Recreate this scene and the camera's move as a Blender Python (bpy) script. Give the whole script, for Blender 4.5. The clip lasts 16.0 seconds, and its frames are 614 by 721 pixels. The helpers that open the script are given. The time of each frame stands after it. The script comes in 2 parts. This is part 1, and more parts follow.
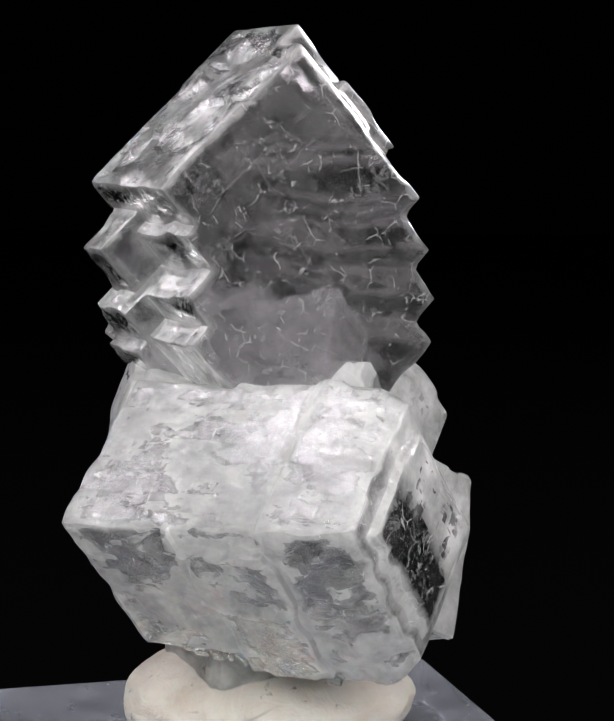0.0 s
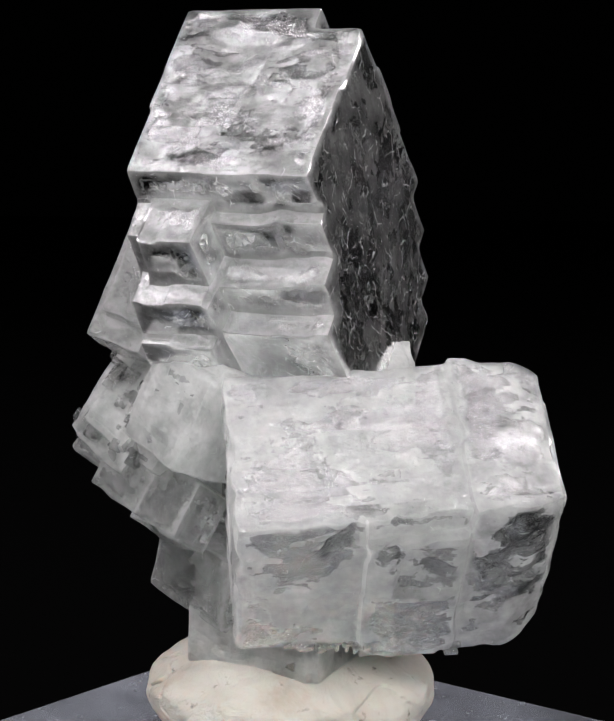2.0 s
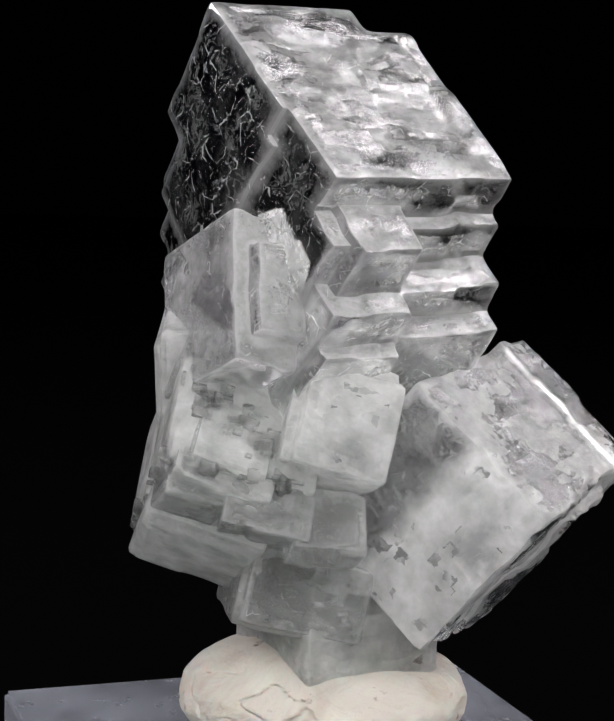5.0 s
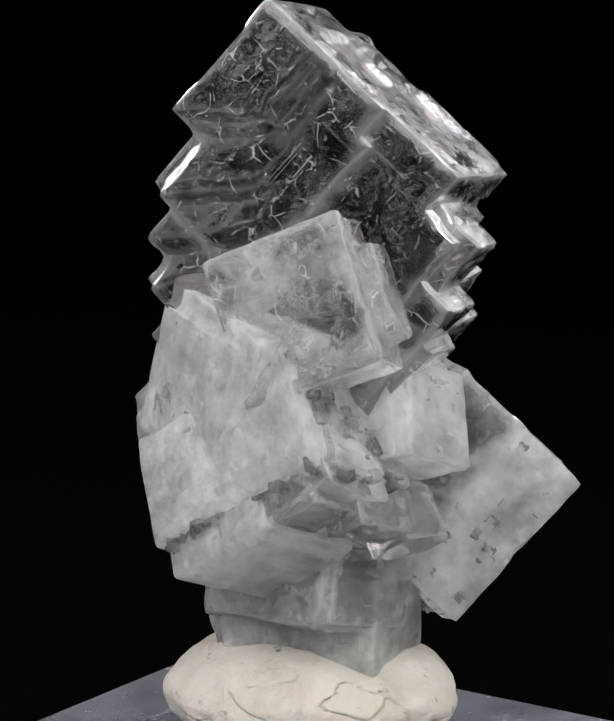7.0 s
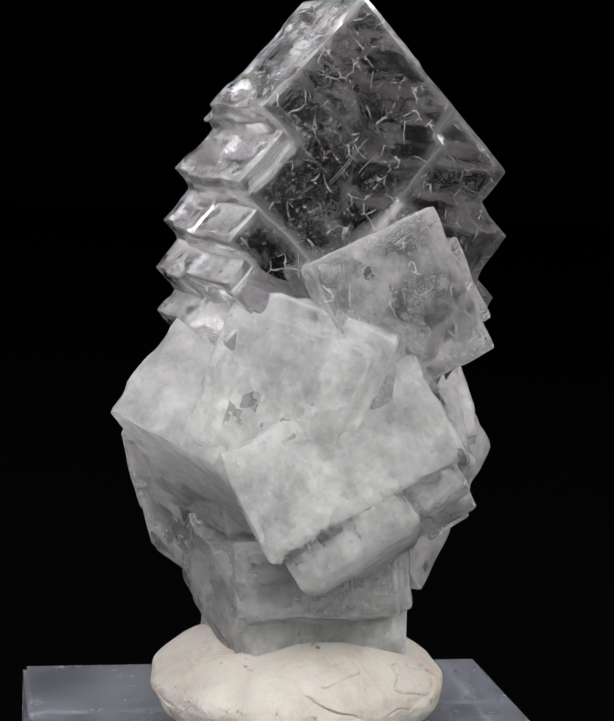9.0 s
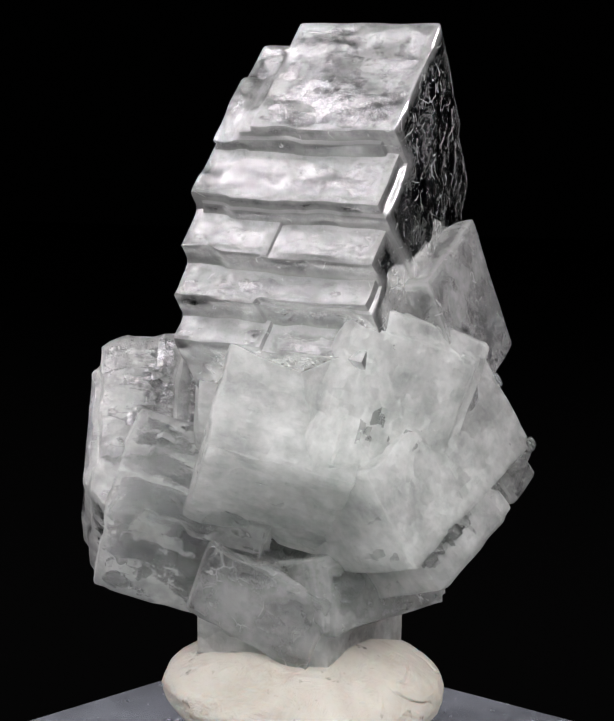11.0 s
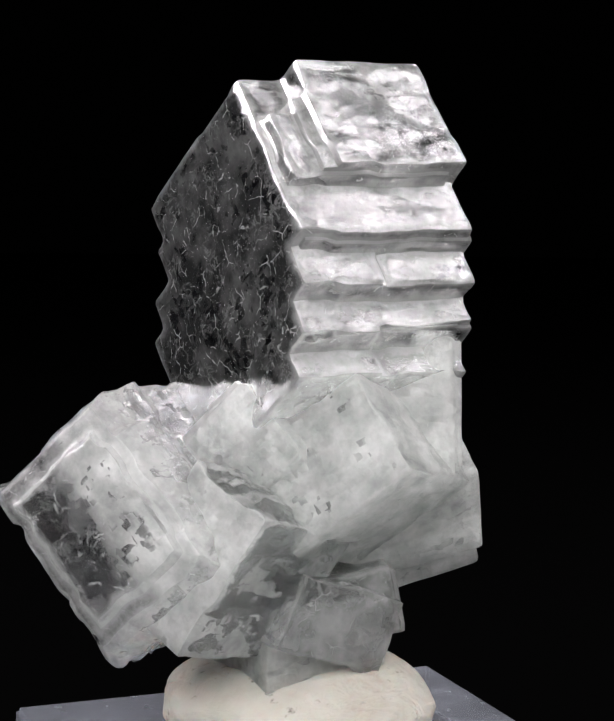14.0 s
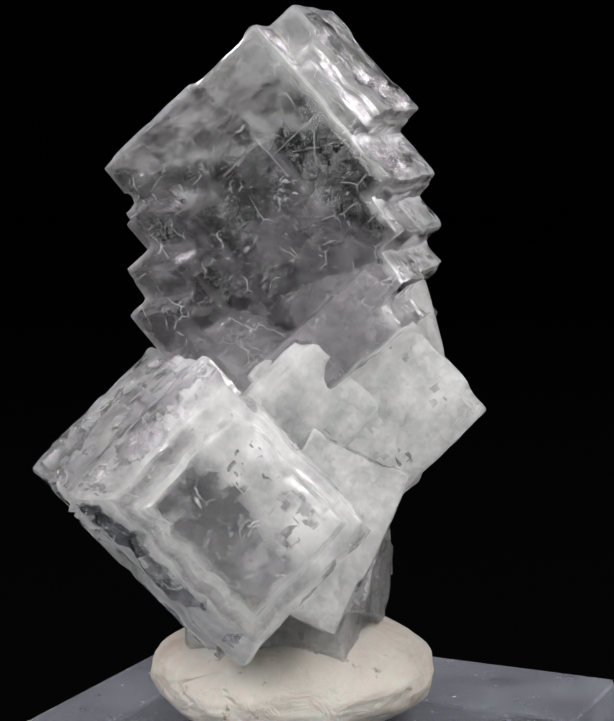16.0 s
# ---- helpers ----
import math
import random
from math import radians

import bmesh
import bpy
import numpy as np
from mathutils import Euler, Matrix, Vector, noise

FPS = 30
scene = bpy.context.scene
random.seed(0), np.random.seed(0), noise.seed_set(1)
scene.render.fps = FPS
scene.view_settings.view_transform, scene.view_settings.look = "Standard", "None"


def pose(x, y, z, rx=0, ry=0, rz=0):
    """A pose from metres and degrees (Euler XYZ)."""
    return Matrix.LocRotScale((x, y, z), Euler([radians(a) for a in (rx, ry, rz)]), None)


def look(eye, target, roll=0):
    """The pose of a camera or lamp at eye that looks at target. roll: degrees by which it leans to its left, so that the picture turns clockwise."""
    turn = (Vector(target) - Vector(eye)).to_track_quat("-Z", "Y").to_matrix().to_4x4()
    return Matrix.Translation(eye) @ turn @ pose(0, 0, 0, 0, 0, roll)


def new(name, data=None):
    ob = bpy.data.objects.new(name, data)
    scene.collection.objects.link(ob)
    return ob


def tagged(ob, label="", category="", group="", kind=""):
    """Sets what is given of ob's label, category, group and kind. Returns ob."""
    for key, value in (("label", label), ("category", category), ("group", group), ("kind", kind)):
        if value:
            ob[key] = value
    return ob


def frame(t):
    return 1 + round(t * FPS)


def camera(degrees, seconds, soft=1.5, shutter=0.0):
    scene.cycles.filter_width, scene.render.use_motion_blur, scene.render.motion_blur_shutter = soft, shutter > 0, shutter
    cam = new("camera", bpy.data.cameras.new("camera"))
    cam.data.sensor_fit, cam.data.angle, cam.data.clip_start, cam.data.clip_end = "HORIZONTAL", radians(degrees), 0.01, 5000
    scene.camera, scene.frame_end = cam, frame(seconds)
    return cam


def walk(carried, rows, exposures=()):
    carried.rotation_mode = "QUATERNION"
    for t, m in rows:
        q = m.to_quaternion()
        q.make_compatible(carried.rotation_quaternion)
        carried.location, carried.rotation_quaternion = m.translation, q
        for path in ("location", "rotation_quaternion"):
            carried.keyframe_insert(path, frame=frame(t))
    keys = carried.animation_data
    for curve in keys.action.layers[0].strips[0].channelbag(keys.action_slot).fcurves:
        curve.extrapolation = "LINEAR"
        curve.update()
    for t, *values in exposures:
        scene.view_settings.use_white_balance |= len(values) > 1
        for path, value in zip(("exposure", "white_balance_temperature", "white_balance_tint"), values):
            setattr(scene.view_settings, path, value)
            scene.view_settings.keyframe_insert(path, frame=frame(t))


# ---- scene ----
# A clear crystal cluster set in putty on an acrylic block, turning before a black cloth.
# Crystal sizes are in millimetres in the stand's own axes; MM turns them into metres.
MM = 0.001
TABLE = 36.0  # height of the turning axis' origin over the table, mm

FOV, TILT = 18.998, 7.396
# seconds, turn of the stand, pan and tilt of the camera (degrees), distance to the axis (mm), roll
PATH = [
    (0, 115.57, -0.512, 0.246, 111.28, 0.51), (0.5, 124.16, -0.590, -0.094, 111.04, 0.50),
    (1, 133.78, -0.490, -0.423, 110.75, 0.72), (1.5, 142.69, -0.287, -0.360, 110.85, 0.42),
    (2, 151.89, -0.134, -0.190, 110.64, 0.48), (2.5, 160.67, 0.051, -0.072, 110.35, 0.38),
    (3, 169.96, 0.075, -0.157, 109.73, 0.63), (3.5, 179.15, 0.180, -0.215, 109.31, 0.85),
    (4, 189.00, 0.379, -0.124, 108.98, 1.02), (4.5, 198.81, 0.466, -0.148, 109.00, 1.50),
    (4.7, 203.25, 0.465, -0.102, 109.48, 1.44), (6.8, 245.54, -0.014, -0.115, 110.08, 1.78),
    (7, 249.53, -0.164, -0.167, 109.89, 1.73), (7.5, 260.12, -0.233, -0.044, 109.91, 1.77),
    (8, 270.67, -0.517, -0.113, 109.81, 2.03), (8.5, 280.46, -0.459, -0.265, 108.93, 2.26),
    (9, 291.18, -0.488, -0.278, 109.16, 2.35), (9.2, 294.89, -0.347, -0.265, 109.66, 2.59),
    (11.3, 337.91, -0.094, 0.222, 111.35, 1.80), (11.5, 342.07, -0.235, 0.231, 111.50, 1.80),
    (12, 351.59, -0.393, 0.125, 111.23, 1.58), (12.5, 361.62, -0.541, 0.095, 110.92, 1.59),
    (13, 370.86, -0.583, 0.040, 111.41, 1.30), (13.5, 381.50, -0.477, 0.253, 112.30, 1.06),
    (14, 392.05, 0.143, 0.935, 115.22, 0.53), (14.5, 402.02, 0.434, 0.968, 115.10, 0.12),
    (15, 411.62, 0.534, 0.565, 114.94, 0.09), (15.5, 421.76, 0.098, 0.271, 113.12, -0.41),
    (16, 434.28, 0.037, -0.407, 111.78, -0.72),
]


cam = camera(FOV, 16.0, soft=1.9)


def eye_pose(pan, tilt, dist, roll):
    c, s = math.cos(radians(TILT)), math.sin(radians(TILT))
    base = look((0, -dist * c * MM, (dist * s + TABLE) * MM), (0, 0, TABLE * MM))
    return base @ pose(0, 0, 0, 0, pan, 0) @ pose(0, 0, 0, tilt, 0, 0) @ pose(0, 0, 0, 0, 0, roll)


walk(cam, [(t, eye_pose(pan, tilt, dist, roll)) for t, turn, pan, tilt, dist, roll in PATH])

# ---- light: a nearly black room, two soft boxes and one lamp overhead ----
world = bpy.data.worlds.new("world")
scene.world = world
world.use_nodes = True
world.node_tree.nodes["Background"].inputs["Color"].default_value = (0.10, 0.10, 0.16, 1)
world.node_tree.nodes["Background"].inputs["Strength"].default_value = 0.01


def soft_box(name, eye, target, w, h, watts, colour):
    data = bpy.data.lights.new(name, "AREA")
    data.shape, data.size, data.size_y, data.energy, data.color = "RECTANGLE", w, h, watts, colour
    ob = new(name, data)
    ob.matrix_world = look(eye, target)
    return ob


AIM = (0, 0, 0.036)
soft_box("lamp_left", (-0.19, -0.06, 0.195), AIM, 0.38, 0.16, 0.90, (1.0, 0.94, 0.98))
soft_box("lamp_right", (0.19, -0.05, 0.195), AIM, 0.38, 0.16, 0.90, (1.0, 0.94, 0.97))
soft_box("lamp_front", (0.0, -0.25, 0.175), AIM, 0.36, 0.18, 1.36, (0.98, 1.0, 0.985))


# ---- materials ----
def nodes_of(name):
    m = bpy.data.materials.new(name)
    m.use_nodes = True
    t = m.node_tree
    return m, t, t.nodes["Principled BSDF"], t.nodes["Material Output"]


def add(t, kind, **values):
    n = t.nodes.new(kind)
    for k, v in values.items():
        n.inputs[k].default_value = v
    return n


def noise_of(t, scale, detail=4.0, rough=0.55, distort=0.0, space=None, stretch=None):
    if space is None:
        co = t.nodes.new("ShaderNodeTexCoord")
        space = co.outputs["Object"]
    if stretch:
        mp = t.nodes.new("ShaderNodeMapping")
        mp.inputs["Scale"].default_value = stretch
        t.links.new(space, mp.inputs["Vector"])
        space = mp.outputs["Vector"]
    n = add(t, "ShaderNodeTexNoise", Scale=scale, Detail=detail, Roughness=rough, Distortion=distort)
    t.links.new(space, n.inputs["Vector"])
    return n.outputs["Fac"]


def ramp_of(t, fac, stops):
    r = t.nodes.new("ShaderNodeValToRGB")
    els = r.color_ramp.elements
    while len(els) < len(stops):
        els.new(0.5)
    for e, (p, c) in zip(els, stops):
        e.position = p
        e.color = c if isinstance(c, tuple) else (c, c, c, 1)
    t.links.new(fac, r.inputs["Fac"])
    return r.outputs["Color"]


def bump_of(t, height, strength, dist):
    b = add(t, "ShaderNodeBump", Strength=strength, Distance=dist)
    t.links.new(height, b.inputs["Height"])
    return b.outputs["Normal"]


def math_of(t, kind, a, b):
    n = t.nodes.new("ShaderNodeMath")
    n.operation = kind
    for k, v in enumerate((a, b)):
        if isinstance(v, (int, float)):
            n.inputs[k].default_value = v
        else:
            t.links.new(v, n.inputs[k])
    return n.outputs[0]


def crystal_material(name, veil, tint, gloss=0.30, relief=0.30, chalky=0.35, windows=0.22, tone=0.86, lines=0.55, dull=0.10, web=0.55, sparkle=0.16, clearing=None, rim=0.6, wisps=0.0, shine=0.5):
    """Fluorite-like glass under a whitish etched skin; the skin opens into straight-sided clear windows along the growth planes
    and stays closed along the worn crystal edges. veil: the stops of the skin's density; rim: its density at the edges."""
    m, t, p, out = nodes_of(name)
    grain = t.nodes.new("ShaderNodeAttribute")
    grain.attribute_name = "grain"
    co = grain.outputs["Vector"]
    p.inputs["Base Color"].default_value = tint
    p.inputs["IOR"].default_value = 1.434
    p.inputs["Specular IOR Level"].default_value = shine
    p.inputs["Transmission Weight"].default_value = 1.0
    fine = noise_of(t, 2.2, 4, 0.6, 0, co)
    t.links.new(ramp_of(t, fine, [(0.35, dull), (0.75, gloss)]), p.inputs["Roughness"])
    # clusters of small straight-sided windows
    warp = t.nodes.new("ShaderNodeMapping")
    warp.inputs["Scale"].default_value = (0.42, 1.0, 0.9)
    t.links.new(noise_shift(t, co, 1.3, 0.22), warp.inputs["Vector"])
    rnd, tilts = [], []
    for scale in (0.8, 2.1):
        cells = t.nodes.new("ShaderNodeTexVoronoi")
        cells.distance = "CHEBYCHEV"
        cells.inputs["Scale"].default_value = scale
        cells.inputs["Randomness"].default_value = 0.9
        t.links.new(warp.outputs["Vector"], cells.inputs["Vector"])
        split = t.nodes.new("ShaderNodeSeparateColor")
        t.links.new(cells.outputs["Color"], split.inputs["Color"])
        rnd.append(split.outputs[0])
        off = t.nodes.new("ShaderNodeVectorMath")
        off.operation = "SUBTRACT"
        t.links.new(warp.outputs["Vector"], off.inputs[0])
        t.links.new(cells.outputs["Position"], off.inputs[1])
        way = t.nodes.new("ShaderNodeVectorMath")
        way.operation = "SUBTRACT"
        t.links.new(cells.outputs["Color"], way.inputs[0])
        way.inputs[1].default_value = (0.5, 0.5, 0.5)
        dot = t.nodes.new("ShaderNodeVectorMath")
        dot.operation = "DOT_PRODUCT"
        t.links.new(off.outputs[0], dot.inputs[0])
        t.links.new(way.outputs[0], dot.inputs[1])
        tilts.append(dot.outputs["Value"])
    # etched relief: each small growth facet is tilted a little, over a fine grain
    facets = math_of(t, "MULTIPLY", math_of(t, "ADD", tilts[0], tilts[1]), sparkle)
    rough = math_of(t, "MULTIPLY", noise_of(t, 1.1, 9, 0.72, 0, co), relief * 0.6)
    normal = bump_of(t, math_of(t, "ADD", facets, rough), 1.0, MM)
    t.links.new(normal, p.inputs["Normal"])
    worn = t.nodes.new("ShaderNodeAttribute")
    worn.attribute_name = "rim"
    ragged = math_of(t, "ADD", worn.outputs["Fac"], math_of(t, "MULTIPLY", math_of(t, "SUBTRACT", noise_of(t, 0.9, 5, 0.65, 0, co), 0.5), 1.6))
    closed = ramp_of(t, math_of(t, "MULTIPLY", ragged, 0.5), [(0.05, 1.0), (0.42, 0.0)])
    share = ramp_of(t, noise_of(t, 0.13, 5, 0.62, 0.3, co), [(0.36, 0.0), (0.58, windows)])
    dice = math_of(t, "ADD", math_of(t, "MULTIPLY", rnd[0], 0.62), math_of(t, "MULTIPLY", rnd[1], 0.38))
    dice = math_of(t, "ADD", dice, math_of(t, "MULTIPLY", closed, 0.55))
    open_part = ramp_of(t, math_of(t, "SUBTRACT", share, dice), [(0.0, 0.0), (0.10, 0.60), (0.34, 0.95)])
    cloud = noise_of(t, 0.30, 6, 0.60, 0.0, co)
    skin = math_of(t, "MULTIPLY", ramp_of(t, cloud, veil), math_of(t, "SUBTRACT", 1.0, open_part))
    if clearing:
        # the crystal turns clear towards one side of each end
        mid_x, mid_y, span = clearing
        axes = t.nodes.new("ShaderNodeSeparateXYZ")
        t.links.new(noise_shift(t, co, 0.5, 2.5), axes.inputs[0])
        twist = math_of(t, "MULTIPLY", math_of(t, "SUBTRACT", mid_x, axes.outputs[0]), math_of(t, "SUBTRACT", axes.outputs[1], mid_y))
        skin = math_of(t, "MULTIPLY", skin, ramp_of(t, math_of(t, "ADD", math_of(t, "MULTIPLY", twist, 1 / span), 0.5), [(0.35, 1.0), (0.62, 0.03)]))
    # healed hairline cracks
    crack = t.nodes.new("ShaderNodeTexVoronoi")
    crack.feature = "DISTANCE_TO_EDGE"
    crack.inputs["Scale"].default_value = 0.75
    t.links.new(noise_shift(t, co, 0.9, 0.7), crack.inputs["Vector"])
    hair = ramp_of(t, crack.outputs["Distance"], [(0.0, 1.0), (0.030, 0.0)])
    hair = math_of(t, "MULTIPLY", hair, ramp_of(t, noise_of(t, 1.1, 5, 0.6, 0, co), [(web, 0.0), (web + 0.09, lines)]))
    speck = ramp_of(t, noise_of(t, 3.6, 3, 0.6, 0.5, co), [(0.64, 0.0), (0.71, lines * 0.4)])
    skin = math_of(t, "MAXIMUM", math_of(t, "MAXIMUM", skin, hair), speck)
    skin = math_of(t, "MAXIMUM", skin, math_of(t, "MULTIPLY", closed, rim))
    if wisps:
        # torn veils and threads just under the face
        ridge = math_of(t, "ABSOLUTE", math_of(t, "SUBTRACT", noise_of(t, 0.8, 7, 0.62, 0.9, co), 0.5), 0.0)
        veils = ramp_of(t, ridge, [(0.0, wisps), (0.045, 0.0)])
        veils = math_of(t, "MULTIPLY", veils, ramp_of(t, noise_of(t, 0.42, 4, 0.6, 0, co), [(0.44, 0.0), (0.60, 1.0)]))
        skin = math_of(t, "MAXIMUM", skin, veils)
    white = ramp_of(t, noise_of(t, 0.6, 5, 0.6, 0, co), [(0.3, (tone * 0.80, tone * 0.83, tone * 0.81, 1)), (0.7, (tone, tone, tone * 0.99, 1))])
    milk = t.nodes.new("ShaderNodeBsdfTranslucent")
    chalk = add(t, "ShaderNodeBsdfPrincipled", Roughness=0.16, IOR=1.434)
    chalk.inputs["Subsurface Weight"].default_value = 0.85
    chalk.inputs["Subsurface Radius"].default_value = (1, 1, 1)
    chalk.inputs["Subsurface Scale"].default_value = 0.005
    t.links.new(white, milk.inputs["Color"])
    t.links.new(white, chalk.inputs["Base Color"])
    for n in (milk, chalk):
        t.links.new(normal, n.inputs["Normal"])
    both = add(t, "ShaderNodeMixShader", Fac=chalky)
    t.links.new(milk.outputs[0], both.inputs[1])
    t.links.new(chalk.outputs[0], both.inputs[2])
    mix = t.nodes.new("ShaderNodeMixShader")
    t.links.new(skin, mix.inputs[0])
    t.links.new(p.outputs[0], mix.inputs[1])
    t.links.new(both.outputs[0], mix.inputs[2])
    t.links.new(mix.outputs[0], out.inputs["Surface"])
    return m


def noise_shift(t, co, scale, amount):
    """The coordinates, bent by a noise."""
    n = add(t, "ShaderNodeTexNoise", Scale=scale, Detail=4.0)
    t.links.new(co, n.inputs["Vector"])
    v = t.nodes.new("ShaderNodeVectorMath")
    v.operation = "MULTIPLY_ADD"
    v.inputs[1].default_value = (amount, amount, amount)
    t.links.new(n.outputs["Color"], v.inputs[0])
    t.links.new(co, v.inputs[2])
    return v.outputs[0]


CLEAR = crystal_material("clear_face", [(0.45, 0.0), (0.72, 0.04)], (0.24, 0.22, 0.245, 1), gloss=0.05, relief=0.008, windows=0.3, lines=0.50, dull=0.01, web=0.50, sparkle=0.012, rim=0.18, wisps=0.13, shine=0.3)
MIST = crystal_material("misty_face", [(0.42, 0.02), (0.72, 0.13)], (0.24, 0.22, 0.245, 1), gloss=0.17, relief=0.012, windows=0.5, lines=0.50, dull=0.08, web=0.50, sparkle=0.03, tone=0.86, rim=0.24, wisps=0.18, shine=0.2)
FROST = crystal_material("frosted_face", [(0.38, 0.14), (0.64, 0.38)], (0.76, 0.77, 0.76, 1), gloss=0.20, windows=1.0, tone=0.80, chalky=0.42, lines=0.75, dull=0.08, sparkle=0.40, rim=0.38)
# downward tower faces: less skin, and the shade below put into a darker tint
SHADED_UNDER = crystal_material("shaded_under_face", [(0.40, 0.0), (0.66, 0.14)], (0.36, 0.35, 0.37, 1), gloss=0.10, windows=0.9, tone=0.80, chalky=0.40, lines=0.70, dull=0.02, sparkle=0.08, relief=0.03, rim=0.24, wisps=0.25)
MILKY = crystal_material("milky_face", [(0.28, 0.34), (0.70, 0.80)], (0.94, 0.97, 0.95, 1), gloss=0.26, windows=0.20, tone=0.96, chalky=0.36, lines=0.70, dull=0.06, sparkle=0.60, relief=0.22, rim=0.62)
PATCHY = crystal_material("patchy_face", [(0.34, 0.28), (0.66, 0.64)], (0.78, 0.79, 0.79, 1), gloss=0.20, windows=0.95, tone=0.84, chalky=0.44, lines=0.92, dull=0.06, sparkle=0.50, relief=0.4, rim=0.52)
HAZE = crystal_material("hazy_face", [(0.40, 0.06), (0.64, 0.36)], (0.72, 0.71, 0.73, 1), windows=0.8, dull=0.03, gloss=0.12, web=0.50, lines=0.7, sparkle=0.16, relief=0.06, rim=0.26, wisps=0.45)
HALF = crystal_material("half_clear_face", [(0.34, 0.42), (0.66, 0.84)], (0.60, 0.58, 0.61, 1), windows=0.5, dull=0.10, gloss=0.22, web=0.50, lines=0.6, sparkle=0.12, relief=0.08, clearing=(164.0, 178.8, 55.0), tone=0.90, rim=0.4, wisps=0.3, shine=0.25)
FLECK = crystal_material("white_fleck", [(0.3, 0.9), (0.6, 0.95)], (1, 1, 1, 1), windows=0.0)


def putty_material():
    m, t, p, out = nodes_of("putty")
    c = ramp_of(t, noise_of(t, 170, 8, 0.68, 0.6), [(0.28, (0.27, 0.23, 0.18, 1)), (0.46, (0.36, 0.34, 0.30, 1)), (0.75, (0.43, 0.415, 0.375, 1))])
    dirt = ramp_of(t, noise_of(t, 900, 3, 0.6), [(0.26, (0.10, 0.085, 0.07, 1)), (0.36, (1, 1, 1, 1))])
    mix = t.nodes.new("ShaderNodeMix")
    mix.data_type, mix.blend_type = "RGBA", "MULTIPLY"
    mix.inputs[0].default_value = 0.9
    t.links.new(c, mix.inputs[6])
    t.links.new(dirt, mix.inputs[7])
    t.links.new(mix.outputs[2], p.inputs["Base Color"])
    p.inputs["Roughness"].default_value = 0.62
    p.inputs["Subsurface Weight"].default_value = 0.25
    p.inputs["Subsurface Scale"].default_value = 0.001
    first = add(t, "ShaderNodeBump", Strength=0.75, Distance=0.0007)
    t.links.new(noise_of(t, 420, 9, 0.72, 1.2), first.inputs["Height"])
    t.links.new(first.outputs["Normal"], p.inputs["Normal"])
    return m


def acrylic_material():
    m, t, p, out = nodes_of("acrylic")
    p.inputs["Base Color"].default_value = (0.93, 0.96, 1.0, 1)
    p.inputs["IOR"].default_value = 1.49
    p.inputs["Transmission Weight"].default_value = 1.0
    t.links.new(ramp_of(t, noise_of(t, 900, 5), [(0.4, 0.05), (0.7, 0.3)]), p.inputs["Roughness"])
    dust = add(t, "ShaderNodeBsdfDiffuse", Color=(0.55, 0.58, 0.66, 1))
    mix = t.nodes.new("ShaderNodeMixShader")
    t.links.new(ramp_of(t, noise_of(t, 150, 6, 0.6), [(0.3, 0.10), (0.7, 0.26)]), mix.inputs[0])
    t.links.new(p.outputs[0], mix.inputs[1])
    t.links.new(dust.outputs[0], mix.inputs[2])
    t.links.new(mix.outputs[0], out.inputs["Surface"])
    return m


def cloth_material():
    m, t, p, out = nodes_of("black_cloth")
    c = ramp_of(t, noise_of(t, 3000, 3), [(0.3, 0.0006), (0.7, 0.0016)])
    t.links.new(c, p.inputs["Base Color"])
    p.inputs["Roughness"].default_value = 1.0
    p.inputs["Specular IOR Level"].default_value = 0.0
    return m


PUTTY, ACRYLIC, CLOTH = putty_material(), acrylic_material(), cloth_material()


# ---- mesh helpers ----
def mesh_of(bm, name, material, smooth=False):
    me = bpy.data.meshes.new(name)
    bm.normal_update()
    bm.to_mesh(me)
    bm.free()
    me.materials.append(material)
    if smooth:
        for f in me.polygons:
            f.use_smooth = True
    return me


def part(name, bm, material, parent, label="", smooth=False):
    ob = new(name, mesh_of(bm, name, material, smooth))
    ob.parent = parent
    return tagged(ob, label)


# ---- the dark room ----
def slab(name, lo, hi, material, label, category):
    bm = bmesh.new()
    bmesh.ops.create_cube(bm, size=1, matrix=Matrix.LocRotScale([(a + b) / 2 for a, b in zip(lo, hi)], None, [b - a for a, b in zip(lo, hi)]))
    return tagged(new(name, mesh_of(bm, name, material)), label, category, kind="structure")


slab("table", (-1, -1, -0.02), (1, 1, 0), CLOTH, "table covered with dull black cloth", "table")
slab("backdrop", (-1, 0.8, 0.0), (1, 0.82, 1.2), CLOTH, "plain black cloth hung behind the stand", "backdrop")


# ---- acrylic block ----
def acrylic_block():
    bm = bmesh.new()
    bmesh.ops.create_cube(bm, size=1, matrix=Matrix.Diagonal((31.75 * MM, 31.75 * MM, 12.2 * MM, 1)))
    bmesh.ops.bevel(bm, geom=bm.edges[:], offset=0.25 * MM, segments=2, affect="EDGES")
    bmesh.ops.transform(bm, matrix=pose(0.8 * MM, 1.0 * MM, -29.9 * MM, 0, 0, -10.5), verts=bm.verts)
    ob = new("display_block", mesh_of(bm, "display_block", ACRYLIC))
    return tagged(ob, "clear square acrylic block under the putty ball", "display stand")


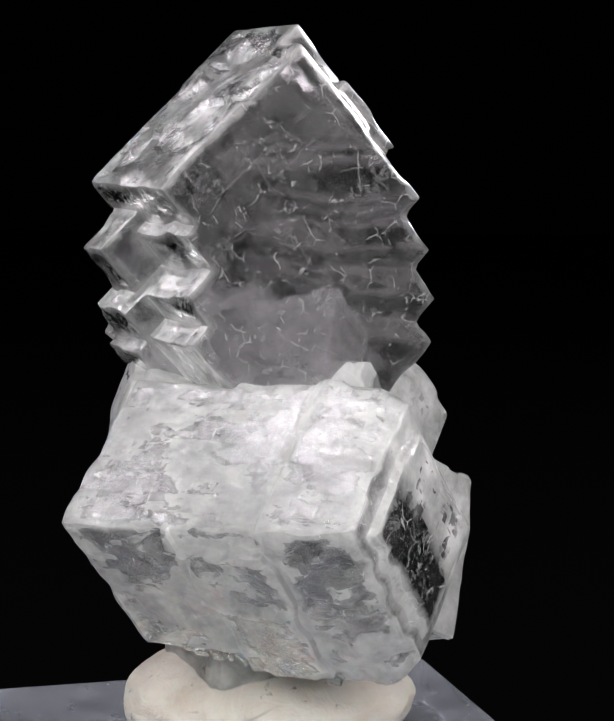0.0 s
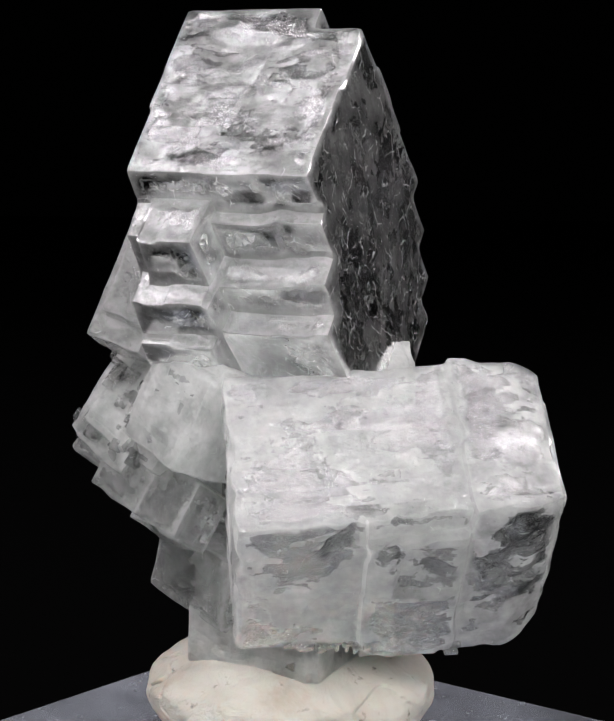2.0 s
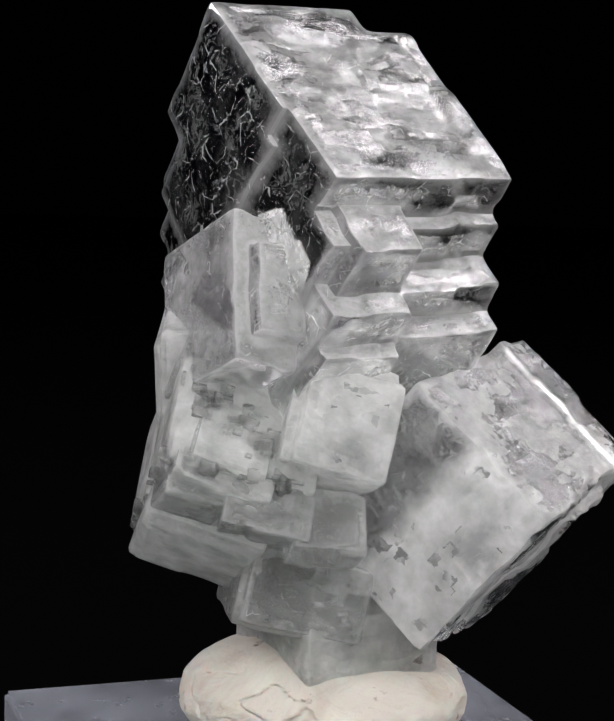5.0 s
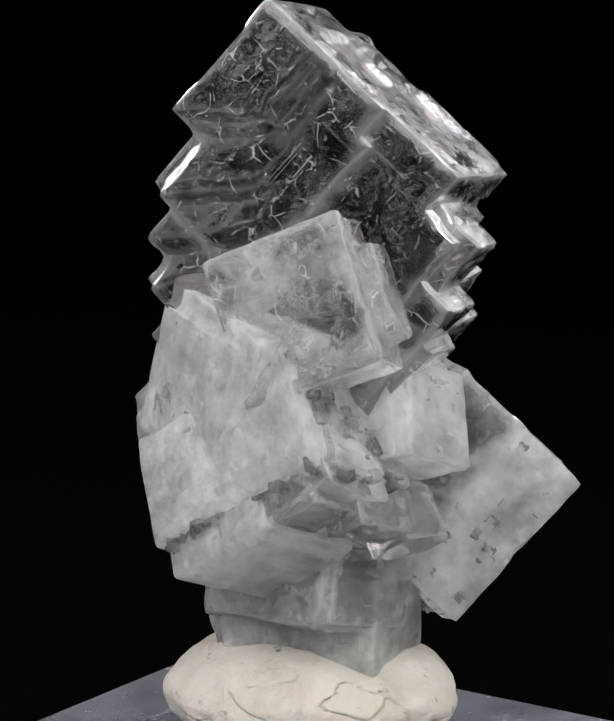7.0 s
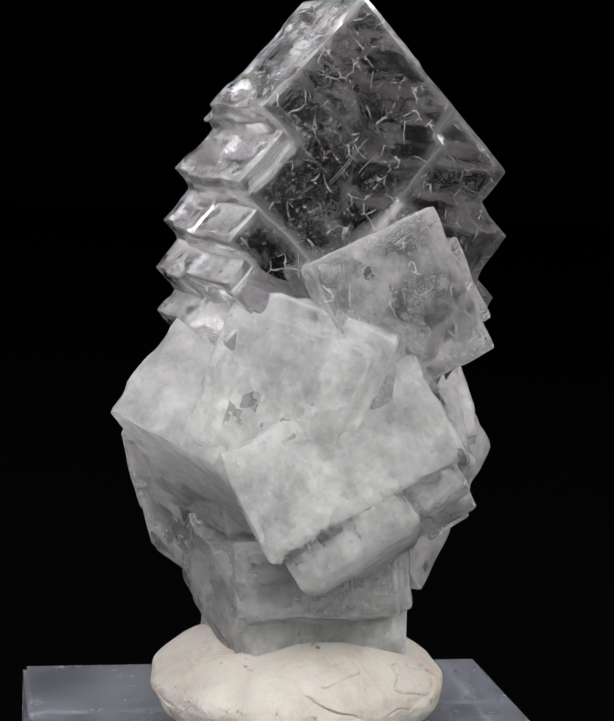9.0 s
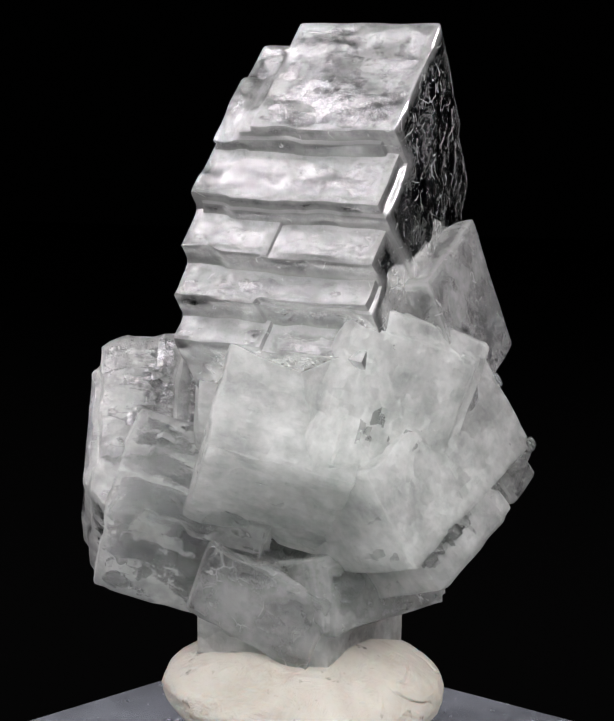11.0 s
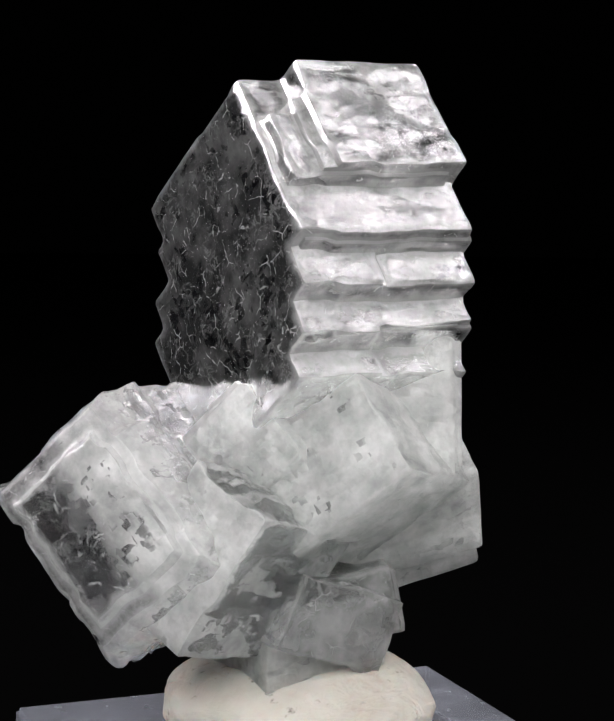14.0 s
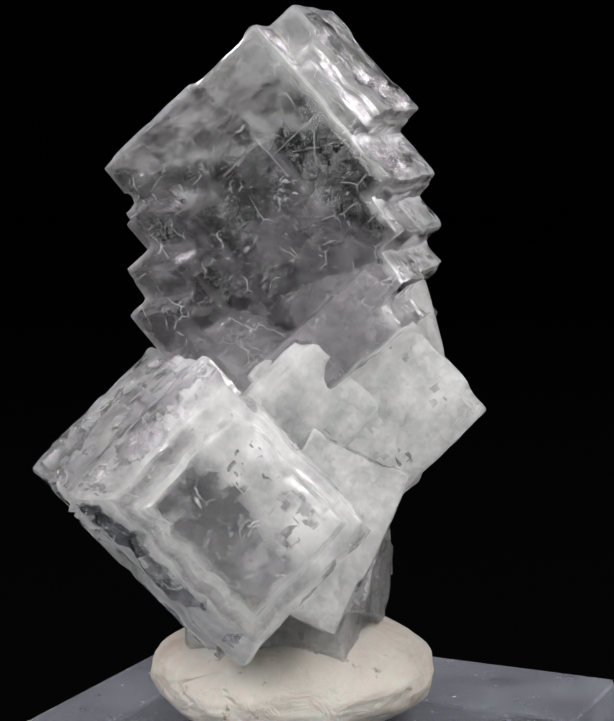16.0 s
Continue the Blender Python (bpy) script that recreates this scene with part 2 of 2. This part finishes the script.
# ---- putty ball ----
def putty_ball():
    """A hand-pressed ball: lumps, folds and a few torn cracks."""
    bm = bmesh.new()
    bmesh.ops.create_icosphere(bm, subdivisions=7, radius=1)
    for v in bm.verts:
        n = v.co.normalized()
        r = 1 + 0.05 * noise.noise(n * 1.6) + 0.022 * noise.noise(n * 4) + 0.006 * noise.noise(n * 11)
        fold = abs(noise.noise(n * 2.1 + Vector((4, 1, 7)) + 0.35 * noise.noise_vector(n * 3.5)))
        torn = max(0.0, noise.noise(n * 1.3 + Vector((9, 2, 3))) - 0.02)
        r -= 0.16 * torn * max(0.0, 1 - fold / 0.035)
        z = n.z * (3.9 if n.z > 0 else 3.7)
        flat = 8.8 * (1 - abs(n.z) ** 3.2 * 0.22)
        v.co = Vector((n.x * flat * r, n.y * flat * r, z * r))
    bmesh.ops.transform(bm, matrix=Matrix.Translation((0.1, 1.2, -20.3)), verts=bm.verts)
    for v in bm.verts:
        v.co.z = max(v.co.z, -23.8)
    bmesh.ops.scale(bm, vec=(MM, MM, MM), verts=bm.verts)
    ob = new("putty_ball", mesh_of(bm, "putty_ball", PUTTY, True))
    return tagged(ob, "off-white mineral putty ball pressed under the crystal", "putty")


# ---- crystals ----
def step_down(p, axis, seed, rough):
    """How far a face lies under its outermost growth layer (mm): straight-edged terraces."""
    q = Vector(p)
    q[axis] = 0
    q += 0.35 * Vector((noise.noise(q * 0.5 + Vector((seed, 0, 0))), noise.noise(q * 0.5 + Vector((0, seed, 5))), 0))
    k = Vector((seed * 7.3 + axis * 3.1, seed * 1.7, 0.37))
    big = max(0.0, noise.cell(q * 0.24 + k) - 0.35) * 0.45
    small = max(0.0, noise.cell(q * 0.62 + k * 2) - 0.45) * 0.28
    return rough * (big + small + 0.05 * noise.noise(q * 1.3 + k))


def lattice(bounds, cell):
    """Sorted planes through all bounds, no further apart than one cell."""
    cuts = []
    for x in sorted(bounds):
        if not cuts or x - cuts[-1] > 0.12:
            cuts.append(x)
    out = []
    for p, q in zip(cuts, cuts[1:]):
        k = max(1, int(math.ceil((q - p) / cell)))
        out += [p + (q - p) * j / k for j in range(k)]
    return np.array(out + [cuts[-1]])


def edge_distance(points, on_edge):
    """How far each point lies from the nearest crystal edge (mm)."""
    edges = points[on_edge]
    out = np.zeros(len(points))
    for k in range(0, len(points), 400):
        gap = points[k:k + 400, None, :] - edges[None, :, :]
        out[k:k + 400] = np.sqrt((gap ** 2).sum(2).min(1))
    return out


def crystal(name, m, boxes, materials, parent, seed, label="", notches=(), rough=1.0, clear="x", cell=0.42, smooth=3, lean=None, calm=0.25, dome=None):
    """One crystal grown from cubic blocks (lo, hi, mm) in the axes m, with worn edges and terraced faces."""
    planes = [lattice([v for lo, hi in list(boxes) + list(notches) for v in (lo[k], hi[k])], cell) for k in range(3)]
    mids = [(p[1:] + p[:-1]) / 2 for p in planes]
    full = np.zeros([len(x) for x in mids], bool)
    for solid, group in ((True, boxes), (False, notches)):
        for lo, hi in group:
            inside = [(x > a) & (x < b) for x, a, b in zip(mids, lo, hi)]
            full[np.ix_(*inside)] = solid
    padded = np.pad(full, 1)
    at, verts, sides, faces, slots = {}, [], [], [], []
    for axis in range(3):
        b, c = (axis + 1) % 3, (axis + 2) % 3
        step = np.diff(padded.astype(int), axis=axis)
        for i in np.argwhere(step != 0):
            outward = -step[tuple(i)]
            quad = []
            for db, dc in ((0, 0), (1, 0), (1, 1), (0, 1)):
                k = [0, 0, 0]
                k[axis], k[b], k[c] = i[axis], i[b] - 1 + db, i[c] - 1 + dc
                k = tuple(int(x) for x in k)
                if k not in at:
                    at[k] = len(verts)
                    verts.append(Vector([p[x] for p, x in zip(planes, k)]))
                    sides.append([0, 0, 0])
                sides[at[k]][axis] |= 1 if outward > 0 else 2
                quad.append(at[k])
            faces.append(quad if outward > 0 else quad[::-1])
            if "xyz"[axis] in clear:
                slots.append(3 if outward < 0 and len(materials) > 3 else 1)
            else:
                # slot 2: downward faces, shaded by their own darker material
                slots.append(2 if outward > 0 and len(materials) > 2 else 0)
    moved = []
    for v, s in zip(verts, sides):
        q = v.copy()
        for axis in range(3):
            if s[axis] == 1:
                q[axis] -= step_down(v, axis, seed, calm if "xyz"[axis] in clear else rough)
            elif s[axis] == 2:
                q[axis] += step_down(v, axis, seed + 11, calm if "xyz"[axis] in clear else rough)
        moved.append(q)
    pos = np.array(moved)
    on_edge = np.array([sum(1 for x in s if x) > 1 for s in sides])
    rim = edge_distance(np.array(verts), on_edge)
    edge = np.array([0.42 if sum(1 for x in s if x) > 1 else 0.10 for s in sides])[:, None]
    quads = np.array(faces)
    for turn in range(smooth):
        total, count = np.zeros_like(pos), np.zeros((len(pos), 1))
        for j in range(4):
            for k in (1, 3):
                np.add.at(total, quads[:, j], pos[quads[:, (j + k) % 4]])
                np.add.at(count, quads[:, j], 1)
        pos += edge * (total / count - pos)
    if lean:
        side, down, depth = 0.745 * pos[:, 1] - 0.667 * pos[:, 2], 0.667 * pos[:, 1] + 0.745 * pos[:, 2], pos[:, 0] < lean[2]
        pos[:, 0] -= depth * (lean[0] * (side - 1.3) + lean[1] * down)
        if len(lean) > 3:
            pos[:, 0] -= (pos[:, 0] > 0) * lean[3] * np.maximum(0, side + 0.5) * np.clip(pos[:, 0] / 6, 0, 1)
    if dome:
        start, length, mid_y, mid_z = dome
        shrink = 1 - 0.30 * np.clip((start - pos[:, 0]) / length, 0, 1.1) ** 1.7
        pos[:, 1], pos[:, 2] = mid_y + (pos[:, 1] - mid_y) * shrink, mid_z + (pos[:, 2] - mid_z) * shrink
    me = bpy.data.meshes.new(name)
    me.from_pydata([(m @ Vector(p)) * MM for p in pos], [], faces)
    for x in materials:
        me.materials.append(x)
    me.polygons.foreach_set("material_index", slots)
    me.polygons.foreach_set("use_smooth", [True] * len(faces))
    me.set_sharp_from_angle(angle=radians(35))
    grain = me.attributes.new("grain", "FLOAT_VECTOR", "POINT")
    grain.data.foreach_set("vector", (pos + seed * 17.3).ravel())
    me.attributes.new("rim", "FLOAT", "POINT").data.foreach_set("value", rim)
    me.update()
    ob = new(name, me)
    ob.parent = parent
    return tagged(ob, label)


def diamond(u, v, z, heading, slope=41.8, pitch=0.0):
    """Axes of an edge-up cube: x along its ridge, y down its one face, z down its other face; heading turns it in plan."""
    turn = pose(u, v, z, 0, 0, heading) @ pose(0, 0, 0, 0, pitch, 0)
    c, s = math.cos(radians(slope)), math.sin(radians(slope))
    return turn @ Matrix(((1, 0, 0, 0), (0, c, -s, 0), (0, -s, -c, 0), (0, 0, 0, 1)))


def flecks(name, boxes, seams, parent, label):
    """Whitish healed cracks and specks inside the glass: small bent flakes."""
    rnd = random.Random(5)
    verts, faces = [], []
    for m, lo, hi, count, size in boxes:
        for k in range(count):
            c = Vector([rnd.uniform(a, b) for a, b in zip(lo, hi)])
            if noise.noise(c * 0.45) < rnd.uniform(-0.2, 0.35):
                continue
            turn = Euler([rnd.uniform(0, 6.3) for a in range(3)]).to_matrix()
            s = size * (0.12 + 1.3 * rnd.random() ** 4)
            sides = rnd.randint(5, 7)
            first = len(verts)
            for a in range(sides):
                w = 6.283 * a / sides
                rad = s * rnd.uniform(0.5, 1)
                verts.append(m @ (c + turn @ Vector((rad * math.cos(w) * 1.6, rad * math.sin(w) * 0.5, s * rnd.uniform(-0.1, 0.1)))) * MM)
            faces.append(range(first, first + sides))
    # straight healed cleavage seams close under the clear faces
    for m, depths, lo, hi, count in seams:
        for k in range(count):
            c = [rnd.choice(depths), rnd.uniform(lo, hi), rnd.uniform(lo, hi)]
            along = rnd.choice((1, 2))
            first = len(verts)
            reach, width = rnd.uniform(0.5, 2.0), rnd.uniform(0.02, 0.05)
            for a, b in ((-1, -1), (1, -0.6), (1, 0.6), (-1, 1)):
                q = Vector(c)
                q[along] += a * reach
                q[3 - along] += b * width
                verts.append(m @ q * MM)
            faces.append(range(first, first + 4))
    me = bpy.data.meshes.new(name)
    me.from_pydata(verts, [], [list(f) for f in faces])
    me.materials.append(FLECK)
    me.attributes.new("grain", "FLOAT_VECTOR", "POINT").data.foreach_set("vector", [x / MM for v in verts for x in v])
    ob = new(name, me)
    ob.parent = parent
    return tagged(ob, label, kind="stuff")


def crumbs(name, groups, parent, label):
    """Small intergrown cubes along broken edges, in the axes of their crystal."""
    rnd = random.Random(8)
    verts, faces, grain = [], [], []
    corners = [(x, y, z) for x in (-1, 1) for y in (-1, 1) for z in (-1, 1)]
    quads = ((0, 1, 3, 2), (4, 6, 7, 5), (0, 4, 5, 1), (2, 3, 7, 6), (0, 2, 6, 4), (1, 5, 7, 3))
    for m, start, end, count, small, large, spread in groups:
        for k in range(count):
            f = rnd.random()
            c = Vector([a + (b - a) * f + max(-s, min(s, rnd.gauss(0, s))) for a, b, s in zip(start, end, spread)])
            turn = Euler([radians(rnd.gauss(0, 4)) for a in range(3)]).to_matrix()
            size = [rnd.uniform(small, large) * rnd.choice((0.6, 1, 1.5)) for a in range(3)]
            first = len(verts)
            for q in corners:
                w = c + turn @ Vector([s * x * rnd.uniform(0.85, 1) for s, x in zip(size, q)])
                grain += list(w)
                verts.append((m @ w) * MM)
            faces += [[first + i for i in q] for q in quads]
    me = bpy.data.meshes.new(name)
    me.from_pydata(verts, [], faces)
    me.materials.append(FROST)
    me.attributes.new("grain", "FLOAT_VECTOR", "POINT").data.foreach_set("vector", grain)
    me.attributes.new("rim", "FLOAT", "POINT").data.foreach_set("value", [0.9] * len(verts))
    bm = bmesh.new()
    bm.from_mesh(me)
    bmesh.ops.bevel(bm, geom=bm.edges[:], offset=0.06 * MM, segments=1, affect="EDGES")
    bm.to_mesh(me)
    bm.free()
    ob = new(name, me)
    ob.parent = parent
    return tagged(ob, label, kind="stuff")


def crystal_cluster():
    root = new("crystal_cluster")
    tagged(root, "clear to milky cluster of stepped cubic crystals in putty", "crystal")
    glass, milky = (FROST, CLEAR, SHADED_UNDER, MIST), (MILKY, MILKY)
    # the tower: edge-up plates stacked down a common ridge line
    d = diamond(0, 0.70, 20.7, 0)
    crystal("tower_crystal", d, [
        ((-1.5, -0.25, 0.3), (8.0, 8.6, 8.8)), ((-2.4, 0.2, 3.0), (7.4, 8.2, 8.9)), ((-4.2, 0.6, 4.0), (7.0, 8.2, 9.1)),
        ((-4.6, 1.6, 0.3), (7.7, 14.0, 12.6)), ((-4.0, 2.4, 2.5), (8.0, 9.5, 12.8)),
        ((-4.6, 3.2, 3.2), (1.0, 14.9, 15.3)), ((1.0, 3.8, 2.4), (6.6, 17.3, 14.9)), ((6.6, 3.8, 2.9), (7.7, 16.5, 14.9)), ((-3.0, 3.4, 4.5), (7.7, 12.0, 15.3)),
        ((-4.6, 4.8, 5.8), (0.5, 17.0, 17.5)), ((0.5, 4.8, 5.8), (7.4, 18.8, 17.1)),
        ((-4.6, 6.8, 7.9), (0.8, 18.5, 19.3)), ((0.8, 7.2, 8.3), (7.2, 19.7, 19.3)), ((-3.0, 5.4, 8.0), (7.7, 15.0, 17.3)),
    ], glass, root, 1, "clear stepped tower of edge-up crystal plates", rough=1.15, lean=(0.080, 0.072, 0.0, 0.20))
    # the large block low on one side; its far end is worn round
    g = diamond(-0.26, 10.15, -0.04, 33.5, 41.7, 3.0)
    crystal("large_crystal", g, [
        ((-7.0, 0.0, 0.0), (0.0, 10.6, 11.8)), ((-12.6, 0.1, 0.0), (-7.0, 10.2, 13.0)), ((-12.6, 0.1, 1.6), (-7.0, 11.0, 13.0)),
        ((-17.8, -0.3, -0.2), (-12.6, 10.7, 13.4)), ((-18.3, 0.5, 1.2), (-12.6, 9.8, 12.4)),
    ], (PATCHY, HALF), root, 10, "large milky cube with one edge upward", rough=1.9, calm=1.5, dome=(-15.2, 3.6, 3.4, 4.8))
    # the milky root between the large block and the tower
    crystal("root_crystal", pose(-3.5, 0.2, -3.9, 45, 0, 30), [((-3.2, -3.7, -3.7), (3.2, 3.7, 3.7)), ((-3.7, -2.6, -3.2), (3.2, 3.2, 4.1))], milky, root, 23, "milky root of the cluster", rough=2.0, calm=1.8, smooth=5)
    # the wing opposite to it
    crystal("wing_crystal", pose(0.25, -2.8, -3.0, -130, 14, 29), [((-4.4, -5.7, -4.8), (4.5, 5.7, 4.9)), ((-4.4, -4.6, -3.6), (4.9, 4.9, 4.9))], milky, root, 12, "milky cube corner", rough=1.6, calm=1.6)
    # the wide rolled cube, smaller ones on its flanks and a ledge under it
    f = pose(6.5, 0.75, -5.5, 30.4, -13, -21.5)
    crystal("body_crystal", f, [((-4.3, -6.2, -3.4), (4.3, 6.2, 3.5)), ((-4.3, -5.4, -4.0), (3.4, 5.0, 4.4))], milky, root, 13, "wide blunt milky cube", rough=2.0, smooth=4)
    crystal("shoulder_crystal", pose(5.75, -1.95, -1.35, -19.8, 0, -32.2), [((-2.9, -4.7, -5.4), (2.9, 4.7, 5.4)), ((-2.9, -3.9, -4.6), (3.4, 3.8, 4.2))], milky, root, 19, "blunt pale block", rough=1.6, smooth=6)
    crystal("flank_crystal", pose(2.5, 6.05, -3.55, 20.1, -14.4, -21.9), [((-2.7, -4.1, -2.9), (2.7, 4.2, 2.9)), ((-2.4, -4.0, -2.9), (3.3, 3.4, 3.6))], milky, root, 14, "frosted cube", rough=1.5)
    crystal("corner_crystal", pose(8.6, 3.95, -4.95, 40.8, -19.9, -20.4), [((-2.9, -2.5, -3.1), (2.9, 2.5, 3.1)), ((-2.2, -3.1, -2.0), (2.2, 3.1, 2.0))], (MILKY, FROST), root, 21, "frosted cube with broken corners", rough=1.7)
    crystal("ledge_crystal", pose(8.0, 0.75, -9.3, 35, -19, -27.4), [((-3.6, -3.8, -1.95), (3.6, 3.8, 1.95)), ((-3.2, -3.2, -2.3), (3.2, 3.2, 1.9))], milky, root, 15, "", rough=1.2, smooth=4)
    crystal("small_crystal", pose(2.2, 1.5, -13.2, 5.5, -12, -22.3), [((-3.6, -5.0, -2.2), (3.6, 5.3, 2.3)), ((-3.4, -4.4, -2.6), (4.0, 4.6, 1.8))], (FROST, FROST), root, 16, "small clear cube", rough=1.2)
    crystal("under_crystal", pose(-6.4, -2.0, -10.0, 27, 13.6, 22.9), [((-5.1, -3.2, -5.0), (5.1, 3.2, 5.1))], (PATCHY, MILKY), root, 22, "milky cube with one corner downward", rough=1.8, calm=1.6)
    # growth steps on the body's broken side, nearly parallel to it
    for k, (u, v, z, rx, ry, rz, sx, sy, sz) in enumerate((
            (10.7, 4.7, -6.4, 33, -18, -16, 3.8, 3.0, 2.2), (7.3, 7.0, -7.6, 26, -10, -24, 5.0, 3.0, 2.6),
            (4.0, 7.8, -8.6, 32, -6, -16, 4.2, 3.0, 3.6))):
        crystal("shard_crystal", pose(u, v, z, rx, ry, rz), [((-sx / 2, -sy / 2, -sz / 2), (sx / 2, sy / 2, sz / 2)), ((-sx / 2.6, -sy / 1.8, -sz / 2.8), (sx / 2.4, sy / 2, sz / 1.8))], (FROST, HAZE), root, 30 + k, "", rough=1.5, cell=0.36)
    # the tilted clear cube over the putty
    crystal("tilted_crystal", pose(-0.6, -1.6, -13.9, 4, 21, 6), [((-4.3, -3.2, -2.5), (4.2, 3.2, 2.6))], (HAZE, HAZE), root, 40, "clear cube with white ribs", rough=1.5)
    # the plate leaning on the tower
    crystal("leaning_crystal", pose(8.9, 1.05, 7.7, 24, -11, 0), [((-4, -4.2, -9.0), (0, 4.2, 0)), ((-4, 4.2, -7.5), (-1.0, 5.2, -2.0))], (FROST, HAZE), root, 17, "clear plate leaning on the tower", rough=1.2)
    # the foot
    crystal("foot_crystal", pose(-0.65, 1.3, -15.0, 1, 0, -2.4), [((-4.3, -5.0, -3.2), (4.2, 5.1, 2.7)), ((-3.8, -4.6, -3.2), (4.6, 5.5, 0.6))], milky, root, 18, "pale block of crystal sunk into the putty", rough=1.2)
    crumbs("broken_edge", [
        (g, (-13.0, 10.4, 12.8), (-3.0, 10.3, 11.6), 80, 0.12, 0.36, (0.3, 0.2, 0.2)),
        (f, (4.0, -5.8, -3.3), (4.0, 5.8, -3.3), 40, 0.12, 0.34, (0.2, 0.3, 0.2)), (f, (-3.6, 5.9, -3.2), (4.0, 5.9, -3.0), 40, 0.15, 0.4, (0.3, 0.25, 0.25)),
        (f, (-2.0, 6.0, -2.5), (3.8, 6.0, 2.5), 40, 0.2, 0.5, (0.6, 0.12, 1.0)),
    ], root, "tiny broken cubes along the worn crystal edges")
    flecks("inclusion", [(d, (-3.4, 3, 3), (5.3, 11, 11), 800, 0.11), (d, (-3.4, 6, 6), (5.3, 15, 14), 1200, 0.11),
                         (g, (-16, 2, 2), (-2, 9, 9), 900, 0.14)], [(d, (6.2, 6.6, -2.4, -2.8), 3.5, 9.5, 6)], root, "fine white cracks inside the clear crystal")
    return root


STAND, BALL, CLUSTER = acrylic_block(), putty_ball(), crystal_cluster()


def motions():
    turn = [(t, pose(0, 0, TABLE * MM, 0, 0, a)) for t, a, *rest in PATH]
    for thing in (STAND, BALL, CLUSTER):
        walk(thing, turn)


motions()
